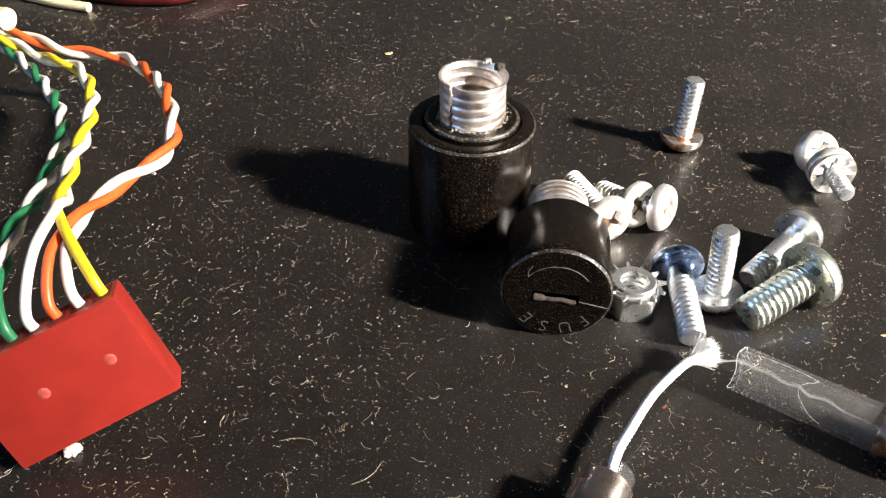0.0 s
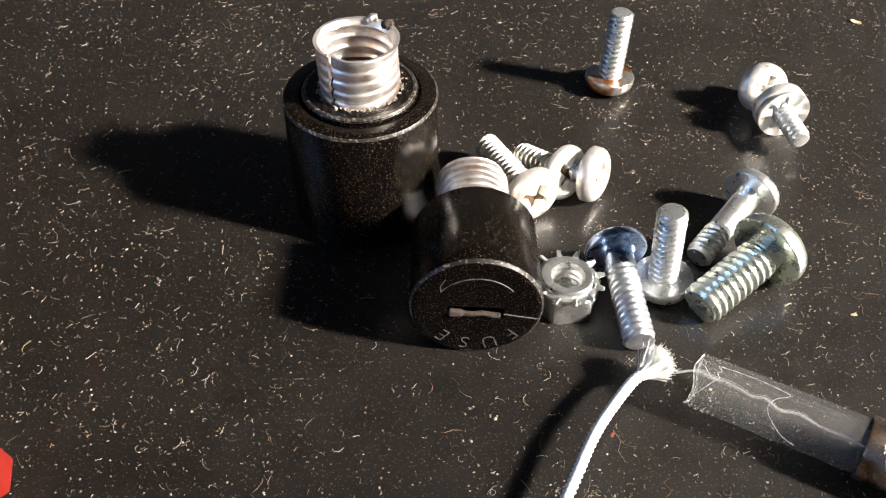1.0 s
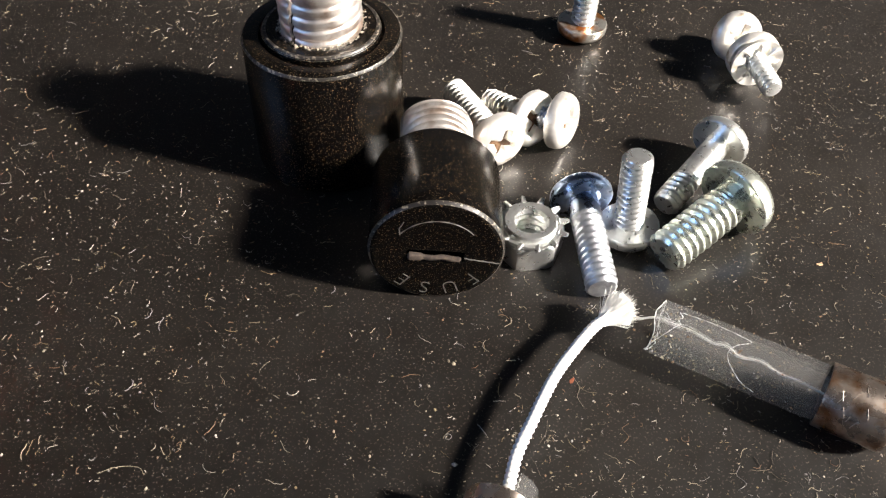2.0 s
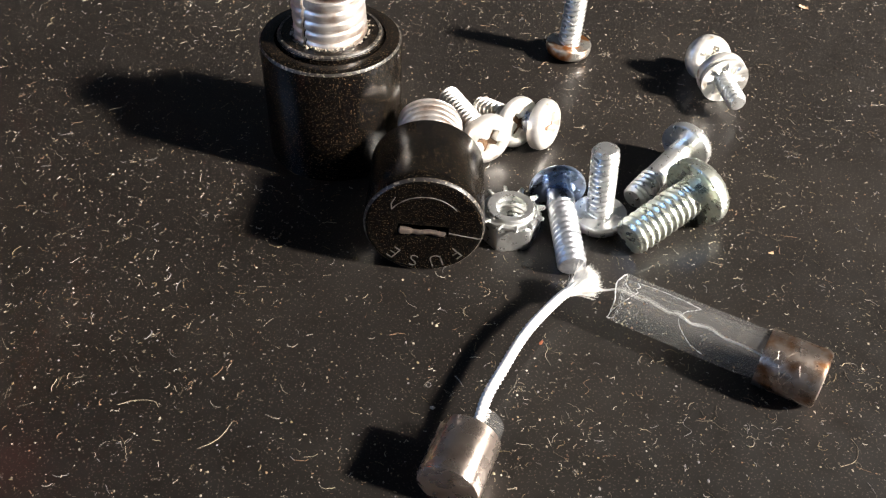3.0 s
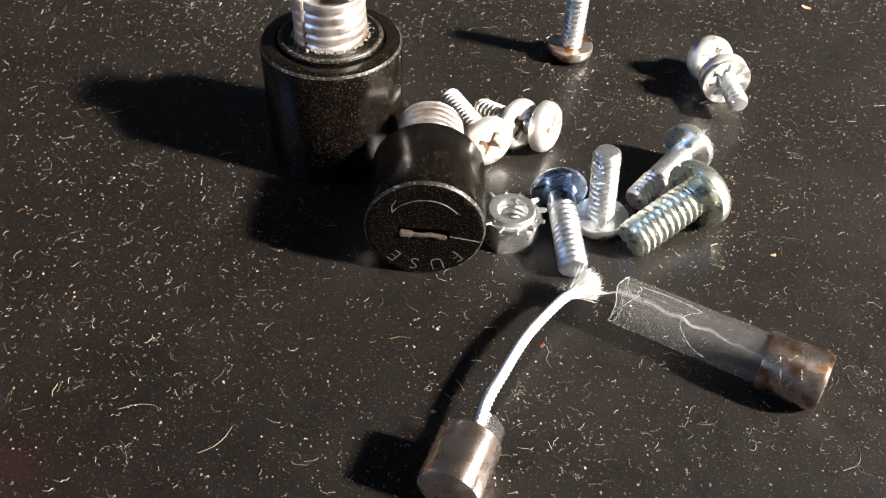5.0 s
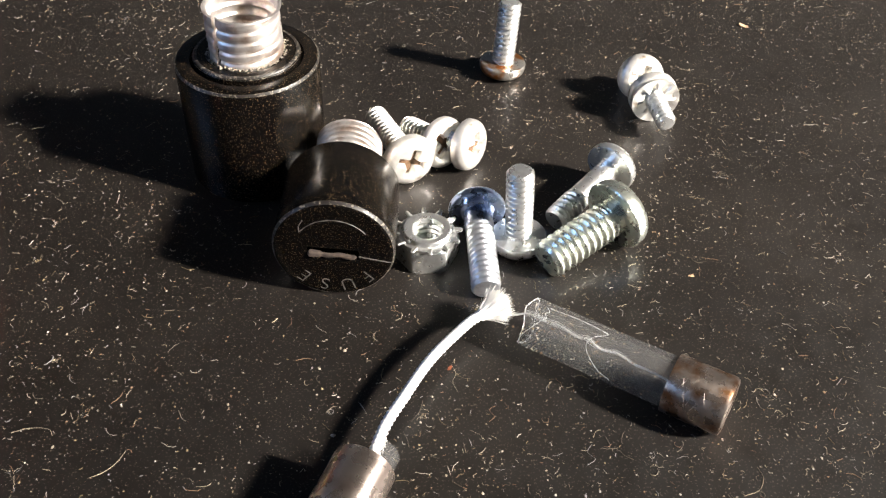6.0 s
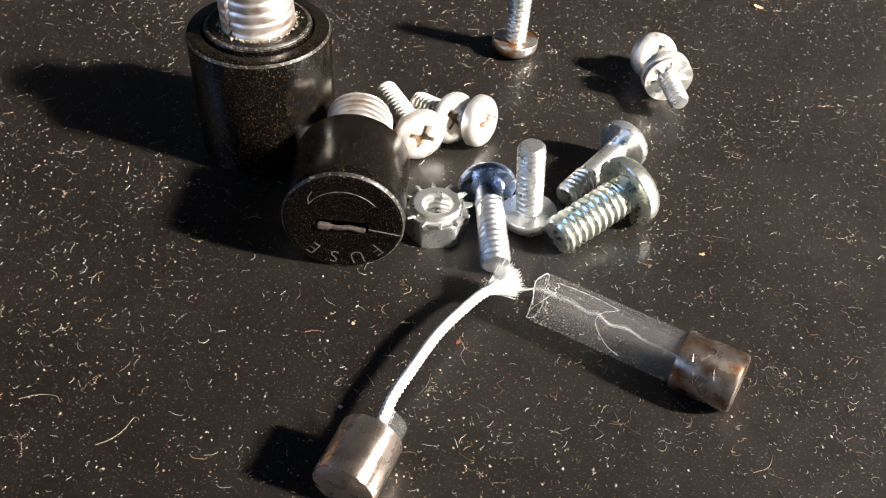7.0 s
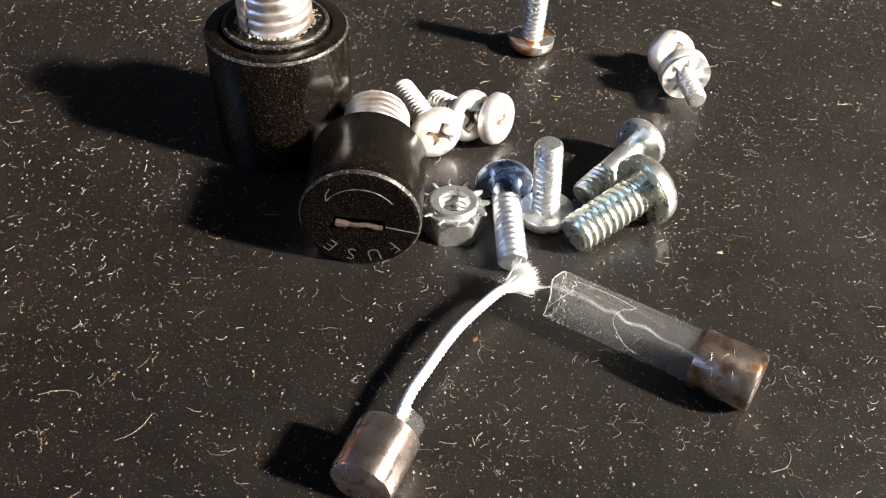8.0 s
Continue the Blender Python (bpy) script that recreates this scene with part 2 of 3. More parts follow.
# unseen east wall; its opening's edges are set to dim the sun at lower left
WS, WN, WB, WT = -0.885, -0.30, 0.85, 1.64
for y0, y1, z0, z1 in ((-2.1, 2.1, -0.75, WB), (-2.1, 2.1, WT, 1.85), (-2.1, WS, WB, WT), (WN, 2.1, WB, WT)):
    slab("wall_east", (0.1, y1 - y0, z1 - z0), (2.15, (y0 + y1) / 2, (z0 + z1) / 2), WALL, "unseen plain beige wall round an added window opening")
# unseen west wall; its opening is added for the bluish fill lamp
for size, at in (((0.1, 4.2, 1.3), (-2.15, 0, -0.1)), ((0.1, 4.2, 0.35), (-2.15, 0, 1.675)), ((0.1, 1.05, 0.95), (-2.15, -1.575, 1.025)), ((0.1, 2.15, 0.95), (-2.15, 1.025, 1.025))):
    slab("wall_west", size, at, WALL, "unseen plain beige wall round an added window opening")

table = thing("table", "dark brown black laminate table top, dusty and scuffed", "table", mm(0, 0, 0))
part("tabletop", box((1400, 900, 25), 2, (100, 250, -12.5)), TABLE, table)
for x in (-550, 750):
    for y in (-150, 650):
        part("leg", box((50, 50, 725), 3, (x, y, -387.5)), WOODLEG, table)


# ---- screws and nut ----
def thread_mesh(d, length, pitch, depth=None, plain=0.0, n=32):
    """A threaded shank from z = 0 (under the head) down to z = -length."""
    depth = depth or pitch * 0.42
    bm, rows = bmesh.new(), []
    steps = max(8, int(length / pitch * 12))
    for i in range(steps + 1):
        z = length * i / steps
        row = []
        for k in range(n):
            a = 2 * math.pi * k / n
            w = (z / pitch + k / n) % 1.0
            ridge = min(1.0, max(0.0, 1.55 * (1 - abs(2 * w - 1)) - 0.18))
            r = d / 2 - depth * (1 - ridge) + 0.02 * noise.noise((a * 2, z * 1.5, d))
            fade = min(1.0, max(0.0, (plain - z) / pitch + 0.5)) if plain else 0.0
            r += (d / 2 - depth * 0.4 - r) * fade
            r = min(r, d / 2 - depth * 1.15 + max(0.0, (length - z)) * 1.1)
            row.append((r * math.cos(a), r * math.sin(a), -z))
        rows.append(row)
    rim = rows[-1]
    rows.append([(x * 0.8, y * 0.8, z - 0.03) for x, y, z in rim])
    grid(bm, rows, True, False, True)
    return bm


def head_mesh(d, h, drive=True, n=72, turn=0.0):
    """A pan head with a flat underside at z = 0 and a cross recess in its domed top."""
    R = d / 2
    bm = bmesh.new()

    def cross(x, y):
        x, y = x * math.cos(turn) - y * math.sin(turn), x * math.sin(turn) + y * math.cos(turn)
        L, W = 0.56 * R, 0.13 * R
        arm = max(min(L - abs(x), W - abs(y)), min(L - abs(y), W - abs(x)), 0.30 * R - math.hypot(x, y) - 0.06 * R)
        return min(1.0, max(0.0, arm / (0.05 * R) + 0.5))

    def circle(r, z):
        return [(r * math.cos(2 * math.pi * k / n), r * math.sin(2 * math.pi * k / n), z) for k in range(n)]

    rows = [circle(0.15 * R, 0), circle(R * 0.97, 0), circle(R, 0.06 * h)]
    rows += [circle(R * r, h * z) for r, z in ((1.0, 0.38), (0.985, 0.52), (0.94, 0.68), (0.86, 0.81), (0.76, 0.89))]
    for i in range(22):
        r = R * 0.70 * (1 - i / 21.5)
        top = h * (0.93 + 0.07 * (1 - (r / (0.7 * R)) ** 2))
        rows.append([(x, y, top - (h * 0.62 * cross(x, y) * (1 - 0.5 * r / R) if drive else 0)) for x, y, _ in circle(r, 0)])
    grid(bm, rows, True, True, True)
    return bm


def screw(label, tip, head, d, head_d, head_h, pitch, mat, head_mat=None, plain=0.0, turn=0.4, group="loose screws", head_label="", dirty=False, depth=None):
    """tip: middle of the free end; head: middle of the head's underside."""
    tip, head = Vector(tip), Vector(head)
    axis = (head - tip).normalized()
    ob = thing("machine_screw", label, "screw", aim(head, axis, (0, 0, 1) if abs(axis.z) < 0.9 else (0, 1, 0)), group)
    part("shank", thread_mesh(d, (head - tip).length, pitch, depth, plain), mat, ob, sharp=32)
    part("screw_head", head_mesh(head_d, head_h, turn=turn), head_mat or mat, ob, head_label, sharp=40)
    if dirty:
        for k in range(2):
            part("recess_dirt", box((head_d * 0.46, head_d * 0.11, head_h * 0.12), 0.03, (0, 0, head_h * 0.50)), RECESS, ob, "brown dirt in the cross recess", local=pose(0, 0, 0, 0, 0, math.degrees(-turn) + 90 * k + 0.0))
    return ob


screw("steel pan-head screw standing upright on its rust-tinged head", (42.2, 136.0, 12.0), (41.8, 135.9, 2.2), 3.4, 6.9, 2.1, 0.8, ZINC, RUSTED, head_label="rust-tinged steel screw head")
screw("short bright screw standing on its head among others", (38.5, 96.6, 11.9), (39.1, 96.6, 2.2), 3.35, 6.7, 2.1, 0.8, ZINC)
screw("large greenish zinc bolt lying with its head raised", (41.7, 91.5, 2.35), (50.5, 97.2, 4.1), 4.8, 8.9, 2.6, 1.0, DARKZINC, plain=1.2, depth=0.36)
screw("slim zinc screw lying behind the large bolt", (44.0, 99.6, 1.55), (52.3, 107.6, 3.2), 3.3, 6.9, 2.0, 0.8, ZINC, plain=7.0)
blue = screw("blue-tinted zinc screw lying with its tip at the frayed core", (34.3, 87.7, 1.8), (34.3, 99.5, 3.3), 3.5, 7.0, 1.7, 0.80, FROSTED, BLUEZINC, plain=2.6, depth=0.22, head_label="blue-tinted screw head")
part("shank_neck", lathe([(1.76, -2.7), (1.80, -2.5), (1.80, -0.3), (2.1, 0.0)], 32), BLUEZINC, blue, "smooth blue-tinted neck")
screw("dull white pan-head screw leaning behind the fuse cap", (22.1, 120.9, 2.9), (26.1, 110.6, 3.45), 3.3, 7.0, 2.0, 0.8, PALE, dirty=True)
screw("dull white screw lying with its cross recess showing", (26.5, 119.8, 1.8), (30.8, 113.9, 3.4), 3.2, 7.0, 1.3, 0.8, PALE, turn=0.9, dirty=True)
screw("short dull white screw lying beside another screw", (31.95, 114.75, 3.1), (33.85, 113.3, 3.45), 3.2, 6.9, 2.1, 0.8, BLUEZINC, PALE, turn=0.2, dirty=True)
far = screw("pale screw lying with a lock washer under its head", (62.45, 117.4, 3.3), (62.05, 123.8, 3.5), 2.8, 7.0, 2.2, 0.8, ZINC, PALE)
screw("pale pan-head screw lying against another screw", (61.1, 132.6, 2.0), (61.3, 129.4, 3.3), 3.1, 6.8, 2.1, 0.8, ZINC, PALE)
# toothed lock washer, loose on the shank: eight twisted inner teeth on a dished ring
bm, rows = bmesh.new(), []
for outer, z in ((0.0, 0.05), (0.55, 0.0), (1.0, 0.05), (1.0, 0.5), (0.55, 0.55), (0.0, 0.5)):
    row = []
    for k in range(64):
        a, tooth = 2 * math.pi * k / 64, k % 8
        inner = 1.6 if tooth < 5 else 2.55
        r = inner + (3.45 - inner) * outer
        row.append((r * math.cos(a), r * math.sin(a), z + (0.16 * (tooth - 2) * (1 - outer) if tooth < 5 else 0) - 0.25 * outer))
    rows.append(row)
grid(bm, rows + rows[:1])
bmesh.ops.remove_doubles(bm, verts=bm.verts, dist=0.0005)
washer = part("lock_washer", bm, PALE)
washer.matrix_world = aim((62.10, 122.9, 3.5), (-0.06, 1.0, 0.0))
tagged(washer, "pale toothed lock washer under a screw head", "washer")


def kep_nut(at, turn):
    ob = thing("lock_nut", "zinc hex nut with a captive toothed star washer", "nut", mm(*at) @ pose(0, 0, 0, 0, 0, turn))
    n, flat, h, hole = 48, 3.4, 3.0, 1.75
    bm = bmesh.new()

    def hexr(a):
        return flat / math.cos((a + math.pi / 6) % (math.pi / 3) - math.pi / 6)

    def ring(f, z):
        return [(f(2 * math.pi * k / n) * math.cos(2 * math.pi * k / n), f(2 * math.pi * k / n) * math.sin(2 * math.pi * k / n), z) for k in range(n)]

    rows = [ring(lambda a: hole, 0), ring(lambda a: min(hexr(a), 3.7), 0), ring(hexr, 0.35), ring(hexr, h - 0.3), ring(lambda a: min(hexr(a), 3.65), h),
            ring(lambda a: 2.95, h), ring(lambda a: 2.9, h + 1.0), ring(lambda a: 2.75, h + 1.2), ring(lambda a: 2.25, h + 1.2)]
    for i in range(33):
        z = h + 1.1 - (h + 1.1) * i / 32
        rows.append([((hole + 0.25 * abs(((z / 0.8 + k / n) % 1) * 2 - 1)) * math.cos(2 * math.pi * k / n), (hole + 0.25 * abs(((z / 0.8 + k / n) % 1) * 2 - 1)) * math.sin(2 * math.pi * k / n), z) for k in range(n)])
    vs = grid(bm, rows)
    for k in range(n):
        bm.faces.new((vs[-1][k], vs[-1][(k + 1) % n], vs[0][(k + 1) % n], vs[0][k]))
    part("nut_body", bm, ZINC, ob)
    star = part("star_washer", lathe([(2.95, h + 0.15), (3.45, h + 0.12), (3.5, h + 0.35), (3.45, h + 0.55), (2.95, h + 0.58)], 48, closed=True), ZINC, ob)
    for k in range(12):
        bm = bmesh.new()
        bmesh.ops.create_cube(bm, size=1, matrix=Matrix.Diagonal((1.05, 0.85, 0.28, 1)))
        for v in bm.verts:
            if v.co.x > 0:
                v.co.y *= 0.5
            v.co.x += 3.75
        bmesh.ops.bevel(bm, geom=list(bm.edges), offset=0.06, segments=1, affect="EDGES")
        part("tooth", bm, ZINC, star, local=pose(0, 0, (h + 0.36) * MM, 0, 0, 30 * k) @ pose(0, 0, 0, 32, -4, 0))
    return ob


kep_nut((27.9, 95.8, 0), 32)


# ---- fuse holder body, standing ----
def sleeve_mesh(radius, height, pitch, slit, gap, wall=0.35, depth=0.2, n=72):
    """A rolled-thread tube with a lengthwise slit at the angle slit."""
    bm = bmesh.new()
    steps = int(height / pitch * 10)
    outer, inner = [], []
    for i in range(steps + 1):
        z = height * i / steps
        ro, ri = [], []
        for k in range(n):
            a = slit + gap / 2 + (2 * math.pi - gap) * k / (n - 1)
            flare = 0.22 * max(0.0, 1 - (height - z) / 0.5)
            groove = (0.5 + 0.5 * math.cos(2 * math.pi * (z / pitch - a / (2 * math.pi)))) ** 3
            r = radius + depth * (0.8 - 2.2 * groove) + flare + 0.05 * math.sin(3 * a + z) - 0.28 * max(0.0, 1 - k / 7)
            lip = 0.18 * noise.noise((math.cos(a) * 2.0, math.sin(a) * 2.0, 5)) if i == steps else 0
            ro.append((r * math.cos(a), r * math.sin(a), z + lip))
            ri.append(((r - wall) * math.cos(a), (r - wall) * math.sin(a), z + lip))
        outer.append(ro)
        inner.append(ri)
    loop = outer + inner[::-1] + [outer[0]]
    vs = grid(bm, loop, wrap=False)
    for side in (0, n - 1):
        m = len(outer)
        for i in range(m - 1):
            bm.faces.new((vs[i][side], vs[i + 1][side], vs[2 * m - 2 - i][side], vs[2 * m - 1 - i][side]))
    bmesh.ops.remove_doubles(bm, verts=bm.verts, dist=0.0005)
    return bm


holder = thing("fuse_holder", "black bakelite fuse holder body standing, with a split threaded metal sleeve", "fuse holder", mm(6.71, 114.57, 0))
part("body", lathe([(8.45, 0), (8.75, 0.3), (8.77, 6), (8.77, 15.95), (8.6, 16.25)], 96, cap_b=False, wobble=0.03), BAKELITE, holder)
part("rim", lathe([(8.6, 16.25), (8.35, 16.42), (6.9, 16.45), (6.75, 16.3), (6.55, 16.2)], 96, False, False, wobble=0.05), BAKELITE, holder)
part("worn_edge", lathe([(8.785, 16.0), (8.66, 16.26), (8.58, 16.32), (8.56, 16.26), (8.64, 16.2), (8.76, 15.96)], 96, closed=True, wobble=0.05), WORN, holder, "scuffed pale edge")
part("collar", lathe([(6.55, 16.1), (6.5, 16.9), (6.3, 17.1), (5.0, 17.1), (4.7, 16.8), (4.0, 16.5), (4.0, 3.0), (0.4, 3.0)], 80, False, True, wobble=0.05), BAKELITE, holder)
part("worn_edge", lathe([(6.53, 16.85), (6.3, 17.13), (6.0, 17.14), (6.0, 17.08), (6.27, 17.07), (6.48, 16.83)], 80, closed=True, wobble=0.05), WORN, holder, "scuffed pale edge")
part("threaded_sleeve", sleeve_mesh(4.4, 6.4, 1.35, radians(226), 0.06, depth=0.11), SLEEVE, holder, "split nickel-plated threaded sleeve", 60, mm(0, 0, 16.7))
crumbs, cr = bmesh.new(), random.Random(21)
for _ in range(260):
    ang, rad, size = cr.uniform(0, 2 * math.pi), 4.5 + abs(cr.gauss(0, 0.25)), cr.uniform(0.04, 0.13)
    before = set(crumbs.verts)
    bmesh.ops.create_icosphere(crumbs, subdivisions=1, radius=size, matrix=Matrix.Translation((rad * math.cos(ang), rad * math.sin(ang), 17.1 + 0.3 * size)))
    for v in set(crumbs.verts) - before:
        v.co += Vector((cr.uniform(-1, 1), cr.uniform(-1, 1), cr.uniform(-1, 1))) * size * 0.5
tagged(part("cement_crumbs", crumbs, CEMENT, holder, "pale flaking cement round the sleeve", 30), kind="stuff")
lump = lathe([(0.1, -0.5), (0.55, -0.35), (0.75, 0.0), (0.55, 0.4), (0.15, 0.55)], 14, wobble=0.35)
part("solder_lump", lump, GRIME, holder, "rough brown solder lump", 60, mm(3.5, 2.9, 23.0))
part("solder_lump", lathe([(0.1, -0.4), (0.5, -0.3), (0.6, 0.0), (0.4, 0.35), (0.1, 0.4)], 14, wobble=0.3), SLEEVE, holder, "small bright solder lump", 60, mm(1.9, 4.1, 23.2))

# ---- fuse cap, lying ----
D = Vector((math.cos(radians(84.87)), math.sin(radians(84.87)), 0))
cap = thing("screw_cap", "black bakelite fuse holder cap lying, slotted face with raised lettering", "fuse holder cap", aim((17.15, 89.35, 6.82), -D))
part("body", lathe([(3.4, -0.9), (6.3, -0.02), (6.62, -0.12), (6.80, -0.45), (6.82, -2), (6.74, -11.0), (6.45, -11.5), (3.6, -11.6)][1:], 96, False, True, wobble=0.02), BAKELITE, cap)
# face with a sunk slot
bm = bmesh.new()
n = 96
SX, SY, SA = 2.9, 0.72, radians(-4)


def slot_ring(f, z):
    out = []
    for k in range(n):
        a = 2 * math.pi * k / n
        c, s = math.cos(a), math.sin(a)
        t = min(SX / max(abs(c), 1e-6), SY / max(abs(s), 1e-6))
        x, y = t * c, t * s
        x, y = x * math.cos(SA) - y * math.sin(SA) - 0.1, x * math.sin(SA) + y * math.cos(SA) - 0.45
        out.append((x + (6.3 * c - x) * f, y + (6.3 * s - y) * f, z))
    return out


grid(bm, [slot_ring(1, -0.02), slot_ring(0.85, 0.0), slot_ring(0.5, 0.0), slot_ring(0.12, 0.0), slot_ring(0.0, -0.08), slot_ring(0.0, -1.6)], True, False, True)
part("slotted_face", bm, BAKELITE, cap)
part("worn_edge", lathe([(6.60, -0.085), (6.75, -0.24), (6.83, -0.42), (6.84, -0.47), (6.78, -0.45), (6.66, -0.2)], 96, closed=True, wobble=0.04), WORN, cap, "scuffed pale edge")
bm = sweep([Vector((-2.9 + 5.4 * i / 24, -0.15 - 0.38 * i / 24 * 1.0 - 0.45 + 0.05 * math.sin(i * 0.5), -0.15 + 0.04 * math.sin(i * 0.7))) for i in range(25)],
           lambda i, a: (0.30 if i > 6 else 0.46) * (1 + 0.25 * noise.noise((i * 0.25, math.cos(a), math.sin(a)))) * (0.4 if i in (0, 24) else 1), 10)
part("grime", bm, GRIME, cap, "pale brown grime in the slot")
part("scored_line", sweep([Vector((2.8 + 3.75 * i / 14, -0.75 - 0.75 * i / 14 + 0.03 * math.sin(i * 2), 0.0)) for i in range(15)], 0.075, 6), MARK, cap, "pale scratch")
arc = [Vector((4.45 * math.cos(radians(a)), 4.45 * math.sin(radians(a)), 0.0)) for a in range(36, 146, 4)]
part("arrow_mark", sweep(arc, lambda i, a: 0.06 + 0.02 * math.sin(i * 1.3), 6), MARK, cap, "thin raised arrow arc")
part("arrow_mark", sweep([arc[-1], Vector((-3.65, 3.4, 0)), Vector((-3.15, 4.35, 0))], 0.06, 6), MARK, cap, "thin raised arrow head")
for ch, ang in (("F", 314), ("U", 286), ("S", 257), ("E", 229)):
    font = bpy.data.curves.new("letter", "FONT")
    font.body, font.size, font.align_x, font.align_y = ch, 2.5 * MM, "CENTER", "CENTER"
    font.extrude, font.offset, font.resolution_u = 0.05 * MM, -0.055 * MM, 4
    font.materials.append(MARK)
    letter = new("letter", font)
    letter.parent = cap
    letter.matrix_local = pose(5.15 * MM * math.cos(radians(ang)), 5.15 * MM * math.sin(radians(ang)), 0.0, 0, 0, ang - 90)
part("threaded_sleeve", sleeve_mesh(4.05, 7.9, 1.1, radians(300), 0.05, depth=0.07), SLEEVE, cap, "nickel-plated threaded sleeve", 60, mm(0, 0, -19.4))
part("sleeve_end", lathe([(3.85, -19.1), (3.85, -18.8), (0.2, -18.7)], 40), SLEEVE, cap)

# ---- broken glass fuse ----
F0, F1 = Vector((38.06, 81.87, 2.85)), Vector((56.75, 68.9, 3.18))
FA = (F1 - F0).normalized()
FL = (F1 - F0).length
fuse = thing("glass_fuse", "broken clear glass fuse tube with one tarnished metal end cap", "fuse", aim(F0, FA))
n = 48
bm = bmesh.new()


def chip(k):
    a = 2 * math.pi * k / n
    return 0.30 * noise.noise((math.cos(a) * 1.2, math.sin(a) * 1.2, 3)) + 0.55 * abs(math.sin(1.5 * a + 0.6)) * (0.5 if math.cos(a) > 0 else 1)


def tube_ring(r, z, broken=0):
    return [(r * math.cos(2 * math.pi * k / n), r * math.sin(2 * math.pi * k / n), z + broken * chip(k)) for k in range(n)]


rows = [tube_ring(2.2, FL - 1.2), tube_ring(2.2, 8), tube_ring(2.2, 0.15, 1), tube_ring(2.55, 0.0, 1), tube_ring(2.78, 0.1, 1), tube_ring(2.78, 8), tube_ring(2.78, FL - 1.2), tube_ring(2.2, FL - 1.2)]
grid(bm, rows)
bmesh.ops.remove_doubles(bm, verts=bm.verts, dist=0.0005)
part("glass_tube", bm, GLASS, fuse, "clear glass tube, broken at one end", 50)
part("end_cap", lathe([(2.82, FL - 6.3), (3.12, FL - 6.28), (3.175, FL - 6.1), (3.15, FL - 3), (3.175, FL - 0.5), (3.02, FL - 0.12), (2.7, FL), (0.3, FL + 0.02)], 64, False, True, wobble=0.04), OLDCAP, fuse, "tarnished nickel end cap")
for i, (a, b, c) in enumerate(((112, -5.0, 0.6), (142, -3.6, 0.5), (160, -4.1, 0.7), (118, -4.6, 1.0), (138, -4.5, 0.8), (104, -3.5, 1.2), (90, -3.2, 0.6), (150, -2.9, 0.9), (126, -2.6, 0.7))):
    p = [Vector((3.17 * math.cos(radians(a + 9 * j)), 3.17 * math.sin(radians(a + 9 * j)), FL + b + 0.25 * c * j * (-1) ** i)) for j in range(3)]
    part("stamped_mark", sweep(p, 0.03, 6), STAMP, fuse, "worn stamped bar")
wave = [(0.1, -0.1, -2.4), (0.03, 0.05, -1.4), (0.52, 0.5, 0.0), (0.53, 0.5, 2.1), (0.57, 0.55, 3.7), (0.37, 0.34, 5.8), (0.52, 0.5, 7.1), (0.2, 0.18, 8.6), (0.4, 0.37, 10.4),
        (0.14, 0.12, 12.4), (0.14, 0.13, 14.4), (0.0, 0.0, 16.6)]
part("filament", sweep(smooth_path(wave, 8), 0.115, 8), WIRE, fuse, "wavy bright filament wire")


def on_tube(points, r=2.66, steps=6):
    """A line on the tube's wall through (angle in degrees, length along the tube)."""
    return smooth_path([(r * math.cos(radians(a)), r * math.sin(radians(a)), z) for a, z in points], steps)


# white bead along the chipped rim puts its highlight into the shape
edge_pts = [Vector((2.6 * math.cos(2 * math.pi * k / n), 2.6 * math.sin(2 * math.pi * k / n), 0.03 + chip(k))) for k in range(n + 1)]
part("fracture_edge_highlight", sweep(edge_pts, lambda i, a: 0.045 + 0.03 * math.sin(i * 2.3), 6), FROST, fuse, "chipped glass edge with its bright highlight built in")
# last line paints the bright highlight along the tube's upper edge; others are cracks
for line, w in (([(178, 0.5), (160, 0.9), (138, 1.6), (118, 2.2), (109, 2.55)], 0.05), ([(109, 2.55), (100, 2.2), (92, 2.5), (82, 2.06)], 0.06), ([(109, 2.55), (112, 1.9), (106, 1.4), (96, 0.9)], 0.04),
                ([(85, 9.1), (96, 8.6), (106, 7.95), (124, 7.5), (140, 7.75), (153, 8.3), (177, 9.5), (192, 10.9)], 0.045), ([(124, 7.5), (128, 8.6), (124, 9.4)], 0.03), ([(80, 2.3), (76, 4.5), (77, 7.0), (83, 9.0)], 0.05)):
    part("crack_and_highlight", sweep(on_tube(line), lambda i, a: 0.62 * w * (0.8 + 0.45 * math.sin(i * 1.9)), 5), FROST, fuse, "fine bright line in the glass, cracks and a painted edge highlight")
verts, faces = [], []
sr = random.Random(5)
for _ in range(520):
    a, z, r = radians(sr.gauss(140, 40)), 0.5 + abs(sr.gauss(0, 8)) % (FL - 7), min(0.2, 0.055 * sr.paretovariate(1.8))
    c = Vector((2.79 * math.cos(a), 2.79 * math.sin(a), z))
    k = len(verts)
    verts += [tuple((c + Vector((sr.uniform(-r, r), sr.uniform(-r, r), sr.uniform(-r, r)))) * MM) for _ in range(4)]
    faces += [(k, k + 1, k + 2), (k, k + 2, k + 3), (k, k + 3, k + 1), (k + 1, k + 3, k + 2)]
me = bpy.data.meshes.new("grit")
me.from_pydata(verts, [], faces)
me.materials.append(DUST)
grit = new("grit", me)
grit.parent = fuse
tagged(grit, "fine pale grit clinging to the glass", kind="stuff")

